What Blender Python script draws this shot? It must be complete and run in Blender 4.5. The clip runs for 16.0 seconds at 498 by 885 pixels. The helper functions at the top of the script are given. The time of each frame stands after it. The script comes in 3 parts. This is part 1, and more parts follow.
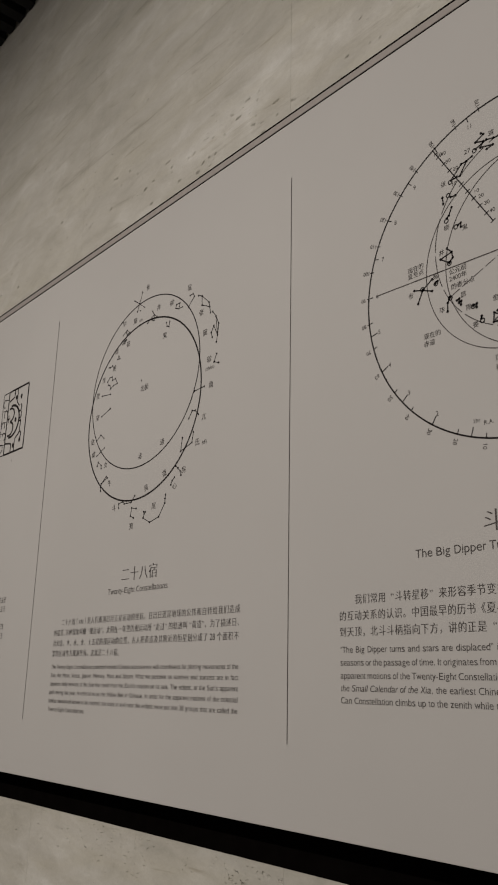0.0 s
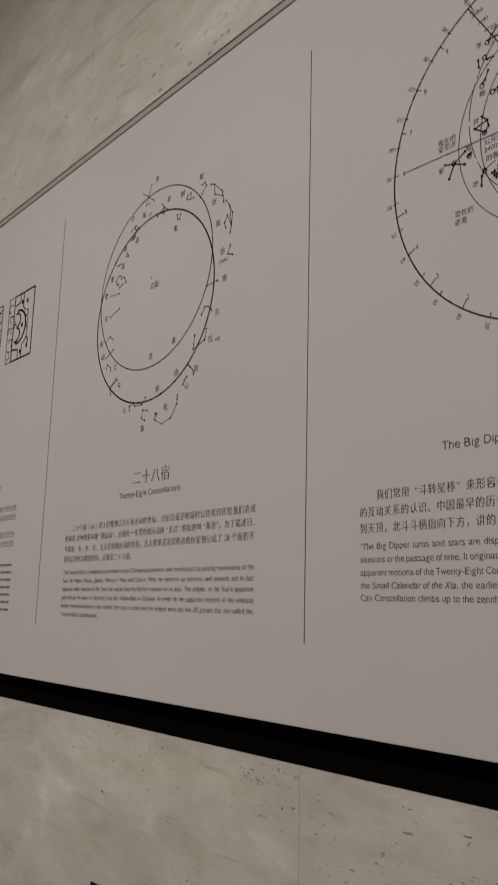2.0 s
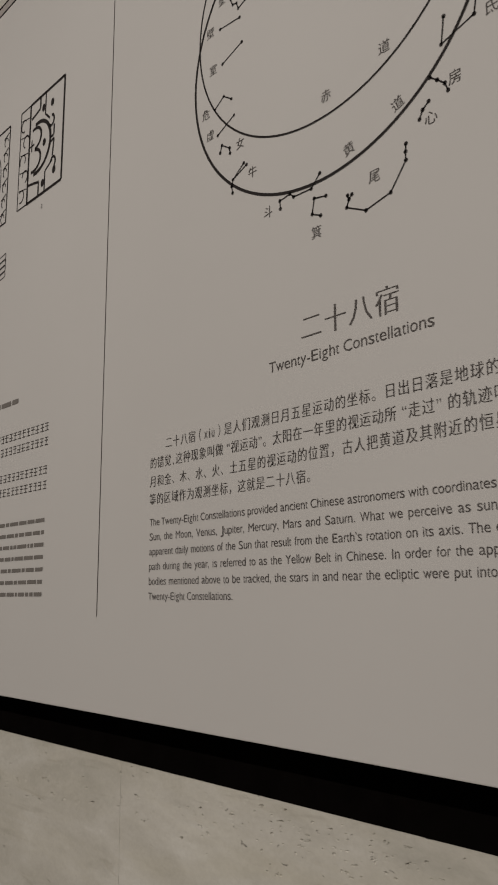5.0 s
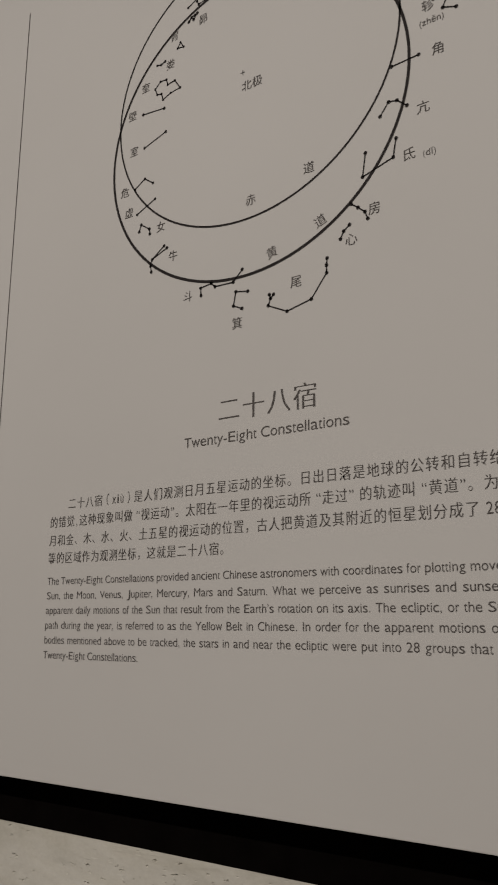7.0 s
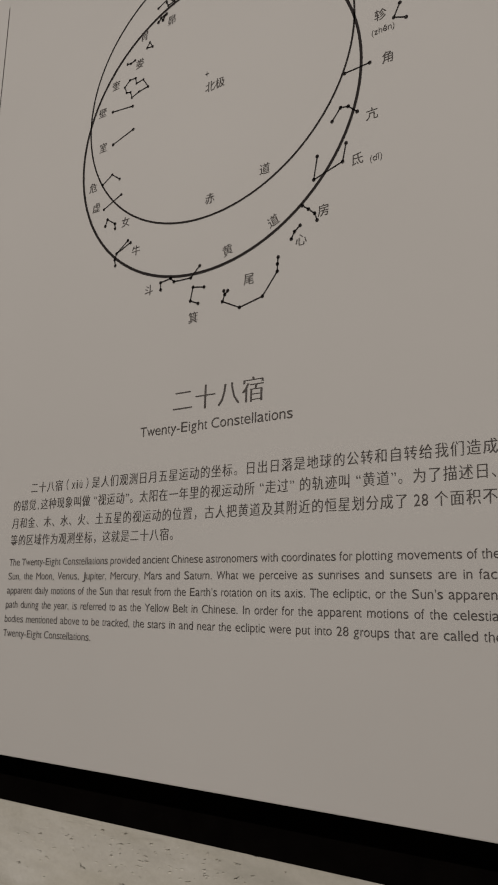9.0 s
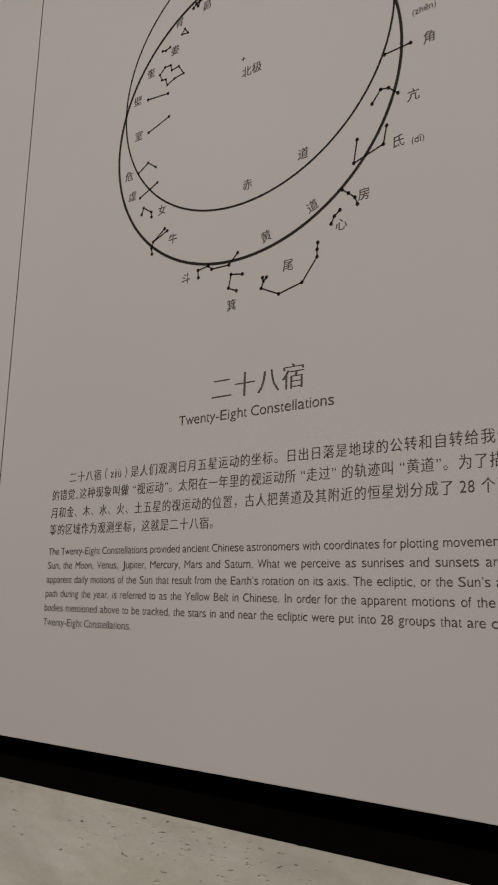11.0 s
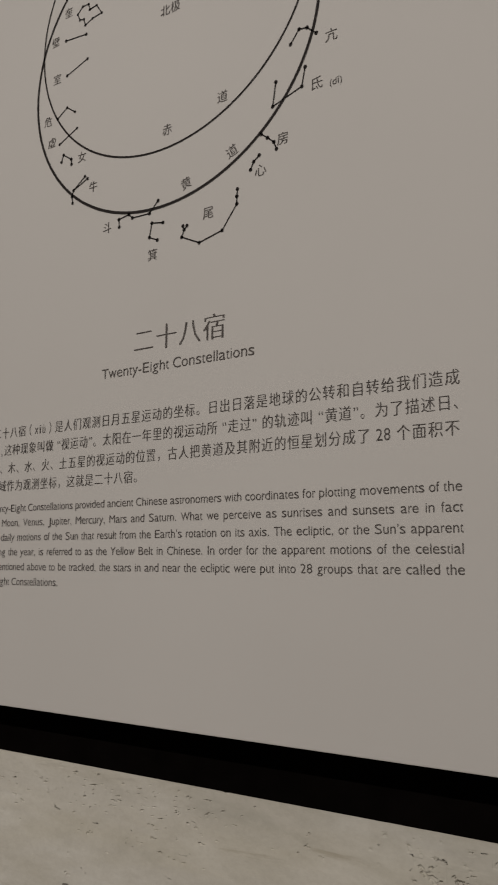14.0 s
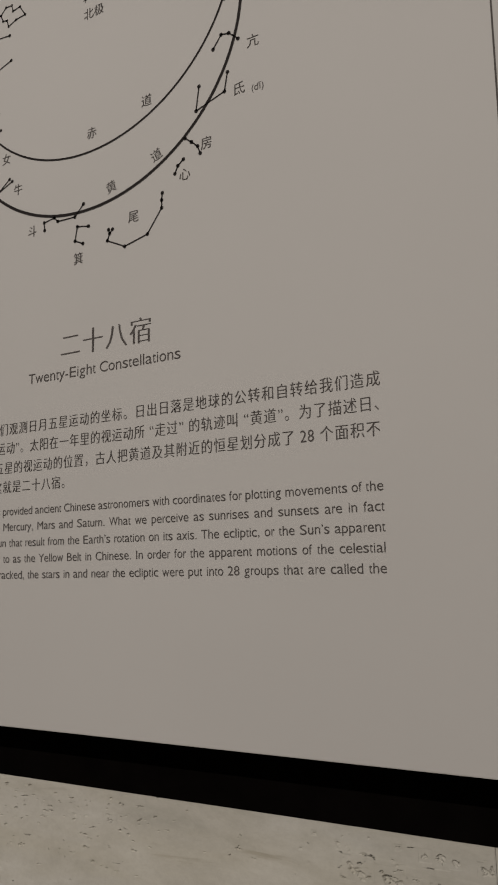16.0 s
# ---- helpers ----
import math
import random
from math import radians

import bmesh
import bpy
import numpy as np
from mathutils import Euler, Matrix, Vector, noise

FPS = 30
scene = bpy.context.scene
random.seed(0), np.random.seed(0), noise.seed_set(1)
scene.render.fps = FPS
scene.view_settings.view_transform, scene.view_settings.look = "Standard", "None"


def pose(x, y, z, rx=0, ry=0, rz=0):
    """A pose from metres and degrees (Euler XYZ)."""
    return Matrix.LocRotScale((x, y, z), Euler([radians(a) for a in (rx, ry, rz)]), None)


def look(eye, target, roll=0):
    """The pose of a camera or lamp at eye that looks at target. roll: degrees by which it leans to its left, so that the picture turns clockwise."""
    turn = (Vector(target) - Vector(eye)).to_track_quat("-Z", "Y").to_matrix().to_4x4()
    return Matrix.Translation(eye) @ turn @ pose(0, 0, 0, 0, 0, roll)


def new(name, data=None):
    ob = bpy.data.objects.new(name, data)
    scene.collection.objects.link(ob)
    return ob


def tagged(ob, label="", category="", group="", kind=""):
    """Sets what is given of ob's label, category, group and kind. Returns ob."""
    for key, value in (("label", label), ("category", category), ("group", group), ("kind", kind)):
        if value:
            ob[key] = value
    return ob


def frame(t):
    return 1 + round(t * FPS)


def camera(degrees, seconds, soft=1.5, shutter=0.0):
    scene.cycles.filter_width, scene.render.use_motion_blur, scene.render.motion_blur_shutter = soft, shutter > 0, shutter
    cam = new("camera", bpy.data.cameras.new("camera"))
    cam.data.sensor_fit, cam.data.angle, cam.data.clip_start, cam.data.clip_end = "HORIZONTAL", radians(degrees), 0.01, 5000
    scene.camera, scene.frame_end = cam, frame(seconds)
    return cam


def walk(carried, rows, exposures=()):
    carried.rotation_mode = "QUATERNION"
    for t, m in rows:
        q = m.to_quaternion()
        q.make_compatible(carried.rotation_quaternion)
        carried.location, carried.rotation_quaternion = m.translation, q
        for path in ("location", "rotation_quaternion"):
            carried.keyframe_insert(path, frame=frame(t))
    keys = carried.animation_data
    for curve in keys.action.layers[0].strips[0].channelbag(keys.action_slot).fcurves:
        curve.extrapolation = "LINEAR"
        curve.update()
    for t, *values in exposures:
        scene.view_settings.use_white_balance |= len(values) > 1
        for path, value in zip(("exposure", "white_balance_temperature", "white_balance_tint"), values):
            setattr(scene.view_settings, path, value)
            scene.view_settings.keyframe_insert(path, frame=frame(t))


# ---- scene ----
LENS = 33.54
cam = camera(LENS, 16.0, soft=1.9, shutter=0.2)
# seconds, eye x y z, yaw to the left of +y, pitch, lean
ROWS = [
    (0.0, 1.2221, -1.1741, 1.5122, 49.08, 16.36, 1.30),
    (0.5, 1.1853, -1.2022, 1.5019, 49.14, 16.26, 1.55),
    (1.0, 1.1472, -1.2054, 1.4918, 49.55, 16.62, 1.76),
    (1.5, 1.1529, -1.1662, 1.4837, 49.96, 16.72, 2.02),
    (2.0, 1.1450, -1.1183, 1.4669, 49.75, 11.30, 1.51),
    (2.2, 1.1471, -1.0766, 1.4691, 49.31, 9.31, 1.10),
    (2.4, 1.1334, -1.0380, 1.4600, 47.41, 8.02, 0.30),
    (2.5, 1.1139, -1.0097, 1.4542, 46.13, 7.18, -0.40),
    (2.8, 1.0207, -0.9286, 1.4532, 45.02, 6.23, -1.56),
    (3.0, 0.9482, -0.8871, 1.4491, 44.40, 6.34, -2.36),
    (3.2, 0.8739, -0.8354, 1.4464, 45.14, 6.08, -2.60),
    (3.5, 0.7432, -0.7320, 1.4360, 51.24, 6.38, -1.82),
    (3.7, 0.6558, -0.6764, 1.4277, 55.31, 6.46, -1.29),
    (5.8, -0.0486, -0.8425, 1.4552, 39.59, 13.36, -0.72),
    (6.0, -0.0472, -0.8708, 1.4672, 37.40, 13.24, -1.27),
    (6.2, -0.0327, -0.8970, 1.4753, 35.86, 13.16, -1.47),
    (6.5, -0.0204, -0.9086, 1.4791, 35.25, 13.01, -0.49),
    (7.0, 0.0568, -0.9067, 1.4810, 34.84, 12.59, 0.38),
    (7.5, 0.1167, -0.9039, 1.4787, 35.00, 12.02, 0.95),
    (8.0, 0.1396, -0.9041, 1.4789, 35.10, 11.75, 1.45),
    (8.5, 0.1391, -0.9047, 1.4783, 35.06, 11.82, 1.64),
    (8.7, 0.1407, -0.9040, 1.4766, 34.84, 11.89, 1.67),
    (10.8, 0.1293, -0.9090, 1.4669, 35.55, 11.52, 1.66),
    (11.0, 0.1199, -0.9063, 1.4673, 36.73, 11.37, 1.76),
    (11.5, 0.1198, -0.8864, 1.4645, 38.26, 10.80, 1.63),
    (12.0, 0.1187, -0.8672, 1.4631, 38.40, 9.81, 1.53),
    (12.5, 0.1238, -0.8637, 1.4612, 38.18, 8.96, 1.33),
    (13.0, 0.1300, -0.8659, 1.4607, 37.83, 8.75, 1.09),
    (13.5, 0.1396, -0.8671, 1.4604, 37.13, 8.77, 0.95),
    (14.0, 0.1543, -0.8672, 1.4611, 33.84, 8.56, 0.33),
    (14.5, 0.1684, -0.8607, 1.4600, 31.61, 8.62, 0.10),
    (15.0, 0.1725, -0.8588, 1.4614, 30.45, 8.71, -0.15),
    (15.5, 0.1726, -0.8626, 1.4630, 29.54, 8.65, -0.41),
    (16.0, 0.1777, -0.8556, 1.4590, 30.15, 8.83, -1.02),
]


def aimed(x, y, z, yaw, pitch, lean):
    a, b = radians(yaw), radians(pitch)
    ahead = Vector((-math.sin(a) * math.cos(b), math.cos(a) * math.cos(b), math.sin(b)))
    return look(Vector((x, y, z)), Vector((x, y, z)) + ahead, lean)


walk(cam, [(t, aimed(*row)) for t, *row in ROWS], exposures=[(0.0, -0.03), (1.5, -0.03), (2.5, -0.03), (3.0, 0.05), (3.6, -0.03), (7.0, 0.0), (16.0, -0.03)])

# ---- light: spotlights on the dark ceiling wash the wall; the rest of the hall is dim ----
world = bpy.data.worlds.new("hall_air")
world.use_nodes = True
world.node_tree.nodes["Background"].inputs[0].default_value = (0.02, 0.02, 0.02, 1)
world.node_tree.nodes["Background"].inputs[1].default_value = 0.1
scene.world = world
SPOT_Y, SPOT_Z = -4.0, 4.3
for sx, watts in ((-3.6, 160), (-2.3, 158), (-1.0, 158), (0.3, 174), (1.6, 184)):
    lamp = bpy.data.lights.new("ceiling_spot", "SPOT")
    lamp.energy, lamp.color = watts, (1.0, 0.906, 0.82)
    lamp.spot_size, lamp.spot_blend, lamp.shadow_soft_size = radians(112), 1.0, 0.035
    new("ceiling_spot", lamp).matrix_world = look((sx, SPOT_Y, SPOT_Z), (sx, 0.0, 0.35))

# ---- measures, in metres: panel face at y = 0, stone behind it ----
STONE_Y = 0.057
FACE_TOP, FACE_BOTTOM = 2.8165, 1.252
RAIL_BOTTOM, RAIL_Y = 1.1715, 0.0563
PANEL_LEFT, PANEL_RIGHT = -3.35, 2.25
INK_Y = -0.0006
COLUMN = 1.107


# ---- materials ----
def material(name):
    m = bpy.data.materials.new(name)
    m.use_nodes = True
    nt = m.node_tree
    return m, nt, nt.nodes["Principled BSDF"]


def node(nt, kind, **values):
    n = nt.nodes.new(kind)
    for key, value in values.items():
        n.inputs[key].default_value = value
    return n


def ramp(nt, source, stops):
    r = nt.nodes.new("ShaderNodeValToRGB")
    while len(r.color_ramp.elements) < len(stops):
        r.color_ramp.elements.new(0.5)
    for e, (p, c) in zip(r.color_ramp.elements, stops):
        e.position, e.color = p, (*c, 1)
    nt.links.new(source, r.inputs[0])
    return r.outputs[0]


def mixed(nt, kind, amount, a, b):
    m = nt.nodes.new("ShaderNodeMix")
    m.data_type, m.blend_type = "RGBA", kind
    for socket, v in ((m.inputs[0], amount), (m.inputs[6], a), (m.inputs[7], b)):
        if isinstance(v, bpy.types.NodeSocket):
            nt.links.new(v, socket)
        else:
            socket.default_value = v
    return m.outputs[2]


def placed(nt, stretch, turn=(0, 0, 0)):
    g = nt.nodes.new("ShaderNodeNewGeometry")
    m = nt.nodes.new("ShaderNodeMapping")
    m.inputs["Scale"].default_value, m.inputs["Rotation"].default_value = stretch, turn
    nt.links.new(g.outputs["Position"], m.inputs["Vector"])
    return m.outputs[0]


def noise_of(nt, vector, scale, detail=6.0, rough=0.55, warp=0.0):
    n = node(nt, "ShaderNodeTexNoise", Scale=scale, Detail=detail, Roughness=rough, Distortion=warp)
    nt.links.new(vector, n.inputs["Vector"])
    return n.outputs["Fac"]


def bumped(nt, bsdf, height, distance, strength=1.0, under=None):
    b = node(nt, "ShaderNodeBump", Distance=distance, Strength=strength)
    nt.links.new(height, b.inputs["Height"])
    if under is not None:
        nt.links.new(under, b.inputs["Normal"])
    nt.links.new(b.outputs[0], bsdf.inputs["Normal"])
    return b.outputs[0]


def plain(name, colour, rough, metal=0.0, grain=0.06, scale=60.0):
    m, nt, bsdf = material(name)
    p = placed(nt, (1, 1, 1))
    f = noise_of(nt, p, scale)
    dark, light = [tuple(c * k for c in colour) for k in (1 - grain, 1 + grain)]
    nt.links.new(ramp(nt, f, [(0.3, dark), (0.7, light)]), bsdf.inputs["Base Color"])
    bsdf.inputs["Roughness"].default_value, bsdf.inputs["Metallic"].default_value = rough, metal
    bumped(nt, bsdf, f, 0.0002, 0.3)
    return m


def panel_paint():
    m, nt, bsdf = material("warm_white_print_film")
    p = placed(nt, (1, 1, 1))
    broad, fine = noise_of(nt, p, 1.4, 3.0), noise_of(nt, p, 900.0, 2.0)
    base = ramp(nt, broad, [(0.3, (0.488, 0.482, 0.472)), (0.7, (0.512, 0.506, 0.496))])
    speck = ramp(nt, noise_of(nt, p, 170.0, 1.0), [(0.17, (0.88, 0.87, 0.86)), (0.2, (1, 1, 1))])
    nt.links.new(mixed(nt, "MULTIPLY", 0.5, base, speck), bsdf.inputs["Base Color"])
    bsdf.inputs["Roughness"].default_value = 0.62
    bsdf.inputs["Specular IOR Level"].default_value = 0.25
    b = bumped(nt, bsdf, noise_of(nt, p, 2.2, 2.0), 0.004, 0.25)
    bumped(nt, bsdf, fine, 0.0001, 0.35, b)
    return m


def travertine():
    m, nt, bsdf = material("grey_beige_travertine")
    info = nt.nodes.new("ShaderNodeObjectInfo")
    slope = (0, radians(9), 0)
    cloud = noise_of(nt, placed(nt, (0.7, 1, 1.5), slope), 2.8, 8.0, 0.6, 0.5)
    base = ramp(nt, cloud, [(0.30, (0.475, 0.462, 0.432)), (0.46, (0.525, 0.507, 0.475)), (0.58, (0.565, 0.548, 0.52)), (0.74, (0.70, 0.69, 0.675))])
    ochre = ramp(nt, noise_of(nt, placed(nt, (0.45, 1, 2.6), slope), 3.1, 7.0, 0.62, 1.0), [(0.48, (0, 0, 0)), (0.70, (0.5, 0.5, 0.5))])
    base = mixed(nt, "MIX", ochre, base, (0.55, 0.525, 0.46, 1))
    bands = noise_of(nt, placed(nt, (0.40, 1, 4.2), slope), 2.4, 8.0, 0.64, 1.3)
    vein = ramp(nt, bands, [(0.31, (0.68, 0.66, 0.63)), (0.41, (0.965, 0.96, 0.94)), (0.52, (1, 1, 1)), (0.64, (1.0, 0.995, 0.98)), (0.74, (0.84, 0.83, 0.83))])
    thin = noise_of(nt, placed(nt, (0.6, 1, 5.0), slope), 5.0, 5.0, 0.62, 1.2)
    streak = ramp(nt, thin, [(0.28, (0.76, 0.73, 0.67)), (0.37, (1, 1, 1)), (0.68, (1, 1, 1)), (0.76, (1.12, 1.12, 1.12))])
    grit = ramp(nt, noise_of(nt, placed(nt, (1, 1, 1.4)), 150.0, 4.0, 0.7), [(0.3, (0.945, 0.94, 0.93)), (0.6, (1.02, 1.02, 1.015))])
    colour = mixed(nt, "MULTIPLY", 0.7, mixed(nt, "MULTIPLY", 0.85, base, vein), streak)
    mottle = noise_of(nt, placed(nt, (0.7, 1, 1.4), slope), 9.0, 6.0, 0.58, 0.8)
    colour = mixed(nt, "MULTIPLY", 0.65, colour, ramp(nt, mottle, [(0.30, (0.80, 0.795, 0.77)), (0.45, (0.96, 0.955, 0.94)), (0.58, (1.03, 1.03, 1.03)), (0.70, (1.17, 1.18, 1.21))]))
    colour = mixed(nt, "MULTIPLY", 1.0, colour, grit)
    tone = ramp(nt, info.outputs["Random"], [(0.0, (0.925, 0.938, 0.92)), (1.0, (0.96, 0.973, 0.955))])
    colour = mixed(nt, "MULTIPLY", 1.0, colour, tone)
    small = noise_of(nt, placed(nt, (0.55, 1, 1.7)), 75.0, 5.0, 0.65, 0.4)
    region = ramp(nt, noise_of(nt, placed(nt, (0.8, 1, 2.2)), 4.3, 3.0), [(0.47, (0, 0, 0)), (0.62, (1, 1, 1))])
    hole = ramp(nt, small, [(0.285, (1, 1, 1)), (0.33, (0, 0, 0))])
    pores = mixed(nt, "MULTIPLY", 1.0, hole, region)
    # The shade inside the bumped pores is put into the colour here.
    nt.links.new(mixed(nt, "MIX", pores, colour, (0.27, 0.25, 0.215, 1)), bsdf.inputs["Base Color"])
    bsdf.inputs["Roughness"].default_value = 0.6
    bsdf.inputs["Specular IOR Level"].default_value = 0.3
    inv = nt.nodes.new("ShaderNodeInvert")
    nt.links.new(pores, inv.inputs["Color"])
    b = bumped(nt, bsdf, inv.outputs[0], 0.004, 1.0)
    bumped(nt, bsdf, noise_of(nt, placed(nt, (1, 1, 1.5)), 34.0, 6.0, 0.6), 0.0016, 0.5, b)
    return m


def glowing(name, colour, strength):
    m, nt, bsdf = material(name)
    p = placed(nt, (1, 1, 1))
    f = ramp(nt, noise_of(nt, p, 40.0, 2.0), [(0.2, tuple(c * 0.9 for c in colour)), (0.8, colour)])
    bsdf.inputs["Base Color"].default_value = (*[c * 0.5 for c in colour], 1)
    nt.links.new(f, bsdf.inputs["Emission Color"])
    bsdf.inputs["Emission Strength"].default_value = strength
    return m


FILM = panel_paint()
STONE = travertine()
INK = plain("dark_printing_ink", (0.021, 0.018, 0.018), 0.6)
FINE_INK = plain("grey_printing_ink", (0.088, 0.080, 0.077), 0.6)
PALE_INK = plain("pale_grey_printing_ink", (0.16, 0.15, 0.14), 0.6)
for ink in (INK, FINE_INK, PALE_INK):
    ink.node_tree.nodes["Principled BSDF"].inputs["Specular IOR Level"].default_value = 0.08
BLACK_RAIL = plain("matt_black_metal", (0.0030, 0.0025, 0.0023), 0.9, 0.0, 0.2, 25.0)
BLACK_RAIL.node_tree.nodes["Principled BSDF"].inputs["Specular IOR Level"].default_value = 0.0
RAIL = plain("satin_warm_grey_aluminium", (0.33, 0.305, 0.29), 0.55, 0.1)
GROOVE = plain("black_strip", (0.006, 0.0045, 0.004), 0.85)
GROOVE.node_tree.nodes["Principled BSDF"].inputs["Specular IOR Level"].default_value = 0.1
BACKING = plain("dark_mortar", (0.36, 0.345, 0.31), 0.9)
SIGN_BLACK = plain("black_acrylic", (0.003, 0.0025, 0.0025), 0.35)
SIGN_BLACK.node_tree.nodes["Principled BSDF"].inputs["Specular IOR Level"].default_value = 0.15
SIGN_GREEN = glowing("lit_green_legend", (0.0, 0.86, 0.56), 1.1)
STICKER = plain("aged_cream_sticker", (0.5, 0.47, 0.36), 0.7)
DARK_CEILING = plain("black_ceiling_paint", (0.006, 0.006, 0.006), 0.9)
DARK_WALL = plain("charcoal_plaster", (0.07, 0.067, 0.062), 0.85, 0.0, 0.15, 6.0)
FLOOR = plain("bounce_grey_floor", (0.34, 0.325, 0.30), 0.5, 0.0, 0.15, 90.0)


# ---- building helpers ----
def part(name, bm, mat, parent, label=""):
    """A bmesh or a finished mesh, linked as one object under its parent."""
    if isinstance(bm, bmesh.types.BMesh):
        me = bpy.data.meshes.new(name)
        bm.to_mesh(me)
        bm.free()
    else:
        me = bm
    if not me.materials:
        me.materials.append(mat)
    ob = new(name, me)
    if parent is not None:
        ob.parent = parent
        if parent.parent is None:
            ob.matrix_parent_inverse = Matrix.Translation(-Vector(parent.location))
    if label:
        ob["label"] = label
    return ob


def box(bm, x0, x1, y0, y1, z0, z1, bevel=0.0):
    made = bmesh.ops.create_cube(bm, size=1.0)["verts"]
    for v in made:
        v.co = Vector(((x0 + x1) / 2 + v.co.x * (x1 - x0), (y0 + y1) / 2 + v.co.y * (y1 - y0), (z0 + z1) / 2 + v.co.z * (z1 - z0)))
    if bevel:
        edges = list({e for v in made for e in v.link_edges})
        bmesh.ops.bevel(bm, geom=edges, offset=bevel, segments=2, profile=0.5, affect="EDGES")
    return bm


def block(x0, x1, y0, y1, z0, z1, bevel=0.0):
    return box(bmesh.new(), x0, x1, y0, y1, z0, z1, bevel)


class Print:
    """Flat ink on the panel's face, in the panel's x and z."""

    def __init__(self, y=INK_Y):
        self.points, self.faces, self.y = [], [], y

    def polygon(self, pts):
        n = len(self.points)
        area = sum(a[0] * b[1] - b[0] * a[1] for a, b in zip(pts, pts[1:] + pts[:1]))
        if area < 0:
            pts = pts[::-1]
        self.points += [(x, self.y, z) for x, z in pts]
        self.faces.append(tuple(range(n, n + len(pts))))
        return self

    def line(self, a, b, w):
        a, b = Vector(a), Vector(b)
        d = (b - a).normalized()
        s = Vector((-d.y, d.x)) * w / 2
        return self.polygon([tuple(a - s), tuple(b - s), tuple(b + s), tuple(a + s)])

    def path(self, pts, w, closed=False):
        for a, b in zip(pts, pts[1:] + (pts[:1] if closed else [])):
            self.line(a, b, w)
        return self

    def dot(self, c, r, tall=1.0):
        return self.polygon([(c[0] + r * math.cos(k * math.tau / 14), c[1] + r * tall * math.sin(k * math.tau / 14)) for k in range(14)])

    def stars(self, pts, w=0.0016, r=0.0034, links=None):
        for a, b in (links or zip(range(len(pts) - 1), range(1, len(pts)))):
            self.line(pts[a], pts[b], w)
        for p in pts:
            self.dot(p, r)
        return self

    def ring(self, c, rx, rz, w, start=0.0, end=360.0, steps=160, dash=None):
        steps = max(6, round(steps * abs(end - start) / 360))
        for k in range(steps):
            if dash and k % (dash[0] + dash[1]) >= dash[0]:
                continue
            quad = []
            for turn, off in ((k, -w / 2), (k + 1, -w / 2), (k + 1, w / 2), (k, w / 2)):
                a = radians(start + (end - start) * turn / steps)
                quad.append((c[0] + (rx + off) * math.cos(a), c[1] + (rz + off) * math.sin(a)))
            self.polygon(quad)
        return self

    def mesh(self, name):
        me = bpy.data.meshes.new(name)
        me.from_pydata(self.points, [], self.faces)
        me.update()
        return me


# ---- lettering ----
# Advance, left and right edge of each Latin sign in thousandths of the type size: a plain grotesque.
GROTESQUE = {}
for row in ("a556,36,530 b556,58,517 c500,30,477 d556,35,499 e556,40,516 f278,14,262 g556,40,499 h556,70,491 i222,67,155 j222,-30,155 k500,67,501 l222,67,155 m833,65,769",
            "n556,65,491 o556,35,521 p556,58,517 q556,35,494 r333,70,332 s500,32,464 t278,14,257 u556,66,489 v500,8,492 w722,14,709 x500,11,490 y500,11,489 z500,31,469",
            "A667,14,654 B667,74,627 C722,44,681 D722,81,674 E667,86,616 F611,86,583 G778,48,709 H722,77,646 I278,91,188 J500,17,428 L556,76,537 M833,73,761",
            "N722,76,646 O778,39,739 P667,86,622 R722,88,684 S667,49,620 T611,14,597 U722,79,644 V667,20,647 W944,16,928 X667,19,648 Y667,14,653",
            "0556,37,519 1556,225,318 2556,26,507 3556,34,522 4556,25,523 5556,32,514 6556,38,518 7556,37,523 8556,38,517 9556,42,514 .278,87,191 -333,44,289 ’222,53,157 “333,38,307 ”333,26,295 (333,68,299 )333,34,265"):
    for entry in row.split():
        GROTESQUE[entry[0]] = tuple(int(n) / 1000 for n in entry[1:].split(","))
GROTESQUE[","] = (0.278, 0.087, 0.191)
GROTESQUE.update({"ě": GROTESQUE["e"], "ī": (0.300, 0.0, 0.290), "ù": GROTESQUE["u"]})
SHAPES = {}


def outline(sign, weight):
    """One sign of the built-in font at size 1: its points in x and y, and its faces."""
    key = sign, round(weight, 4)
    if key not in SHAPES:
        curve = bpy.data.curves.new("lettering", "FONT")
        curve.body, curve.offset, curve.resolution_u, curve.fill_mode = sign, weight, 3, "FRONT"
        ob = bpy.data.objects.new("lettering", curve)
        scene.collection.objects.link(ob)
        bpy.context.view_layer.update()
        me = bpy.data.meshes.new_from_object(ob.evaluated_get(bpy.context.evaluated_depsgraph_get()))
        SHAPES[key] = np.array([tuple(v.co)[:2] for v in me.vertices]).reshape(-1, 2), [tuple(p.vertices) for p in me.polygons]
        bpy.data.objects.remove(ob)
        bpy.data.curves.remove(curve)
        bpy.data.meshes.remove(me)
    return SHAPES[key]


def wide(sign):
    return ord(sign) > 0x2E00


def advance(sign, among_wide, space=0.30):
    """Width of a sign in parts of the size. Quotes among wide signs take half a square, spaces a third."""
    if wide(sign):
        return 1.0
    if among_wide:
        return {"“": 0.5, "”": 0.5, " ": space, ",": 0.5}.get(sign, 0.5 if sign.isdigit() else 0.42)
    return 0.278 if sign == " " else GROTESQUE[sign][0]


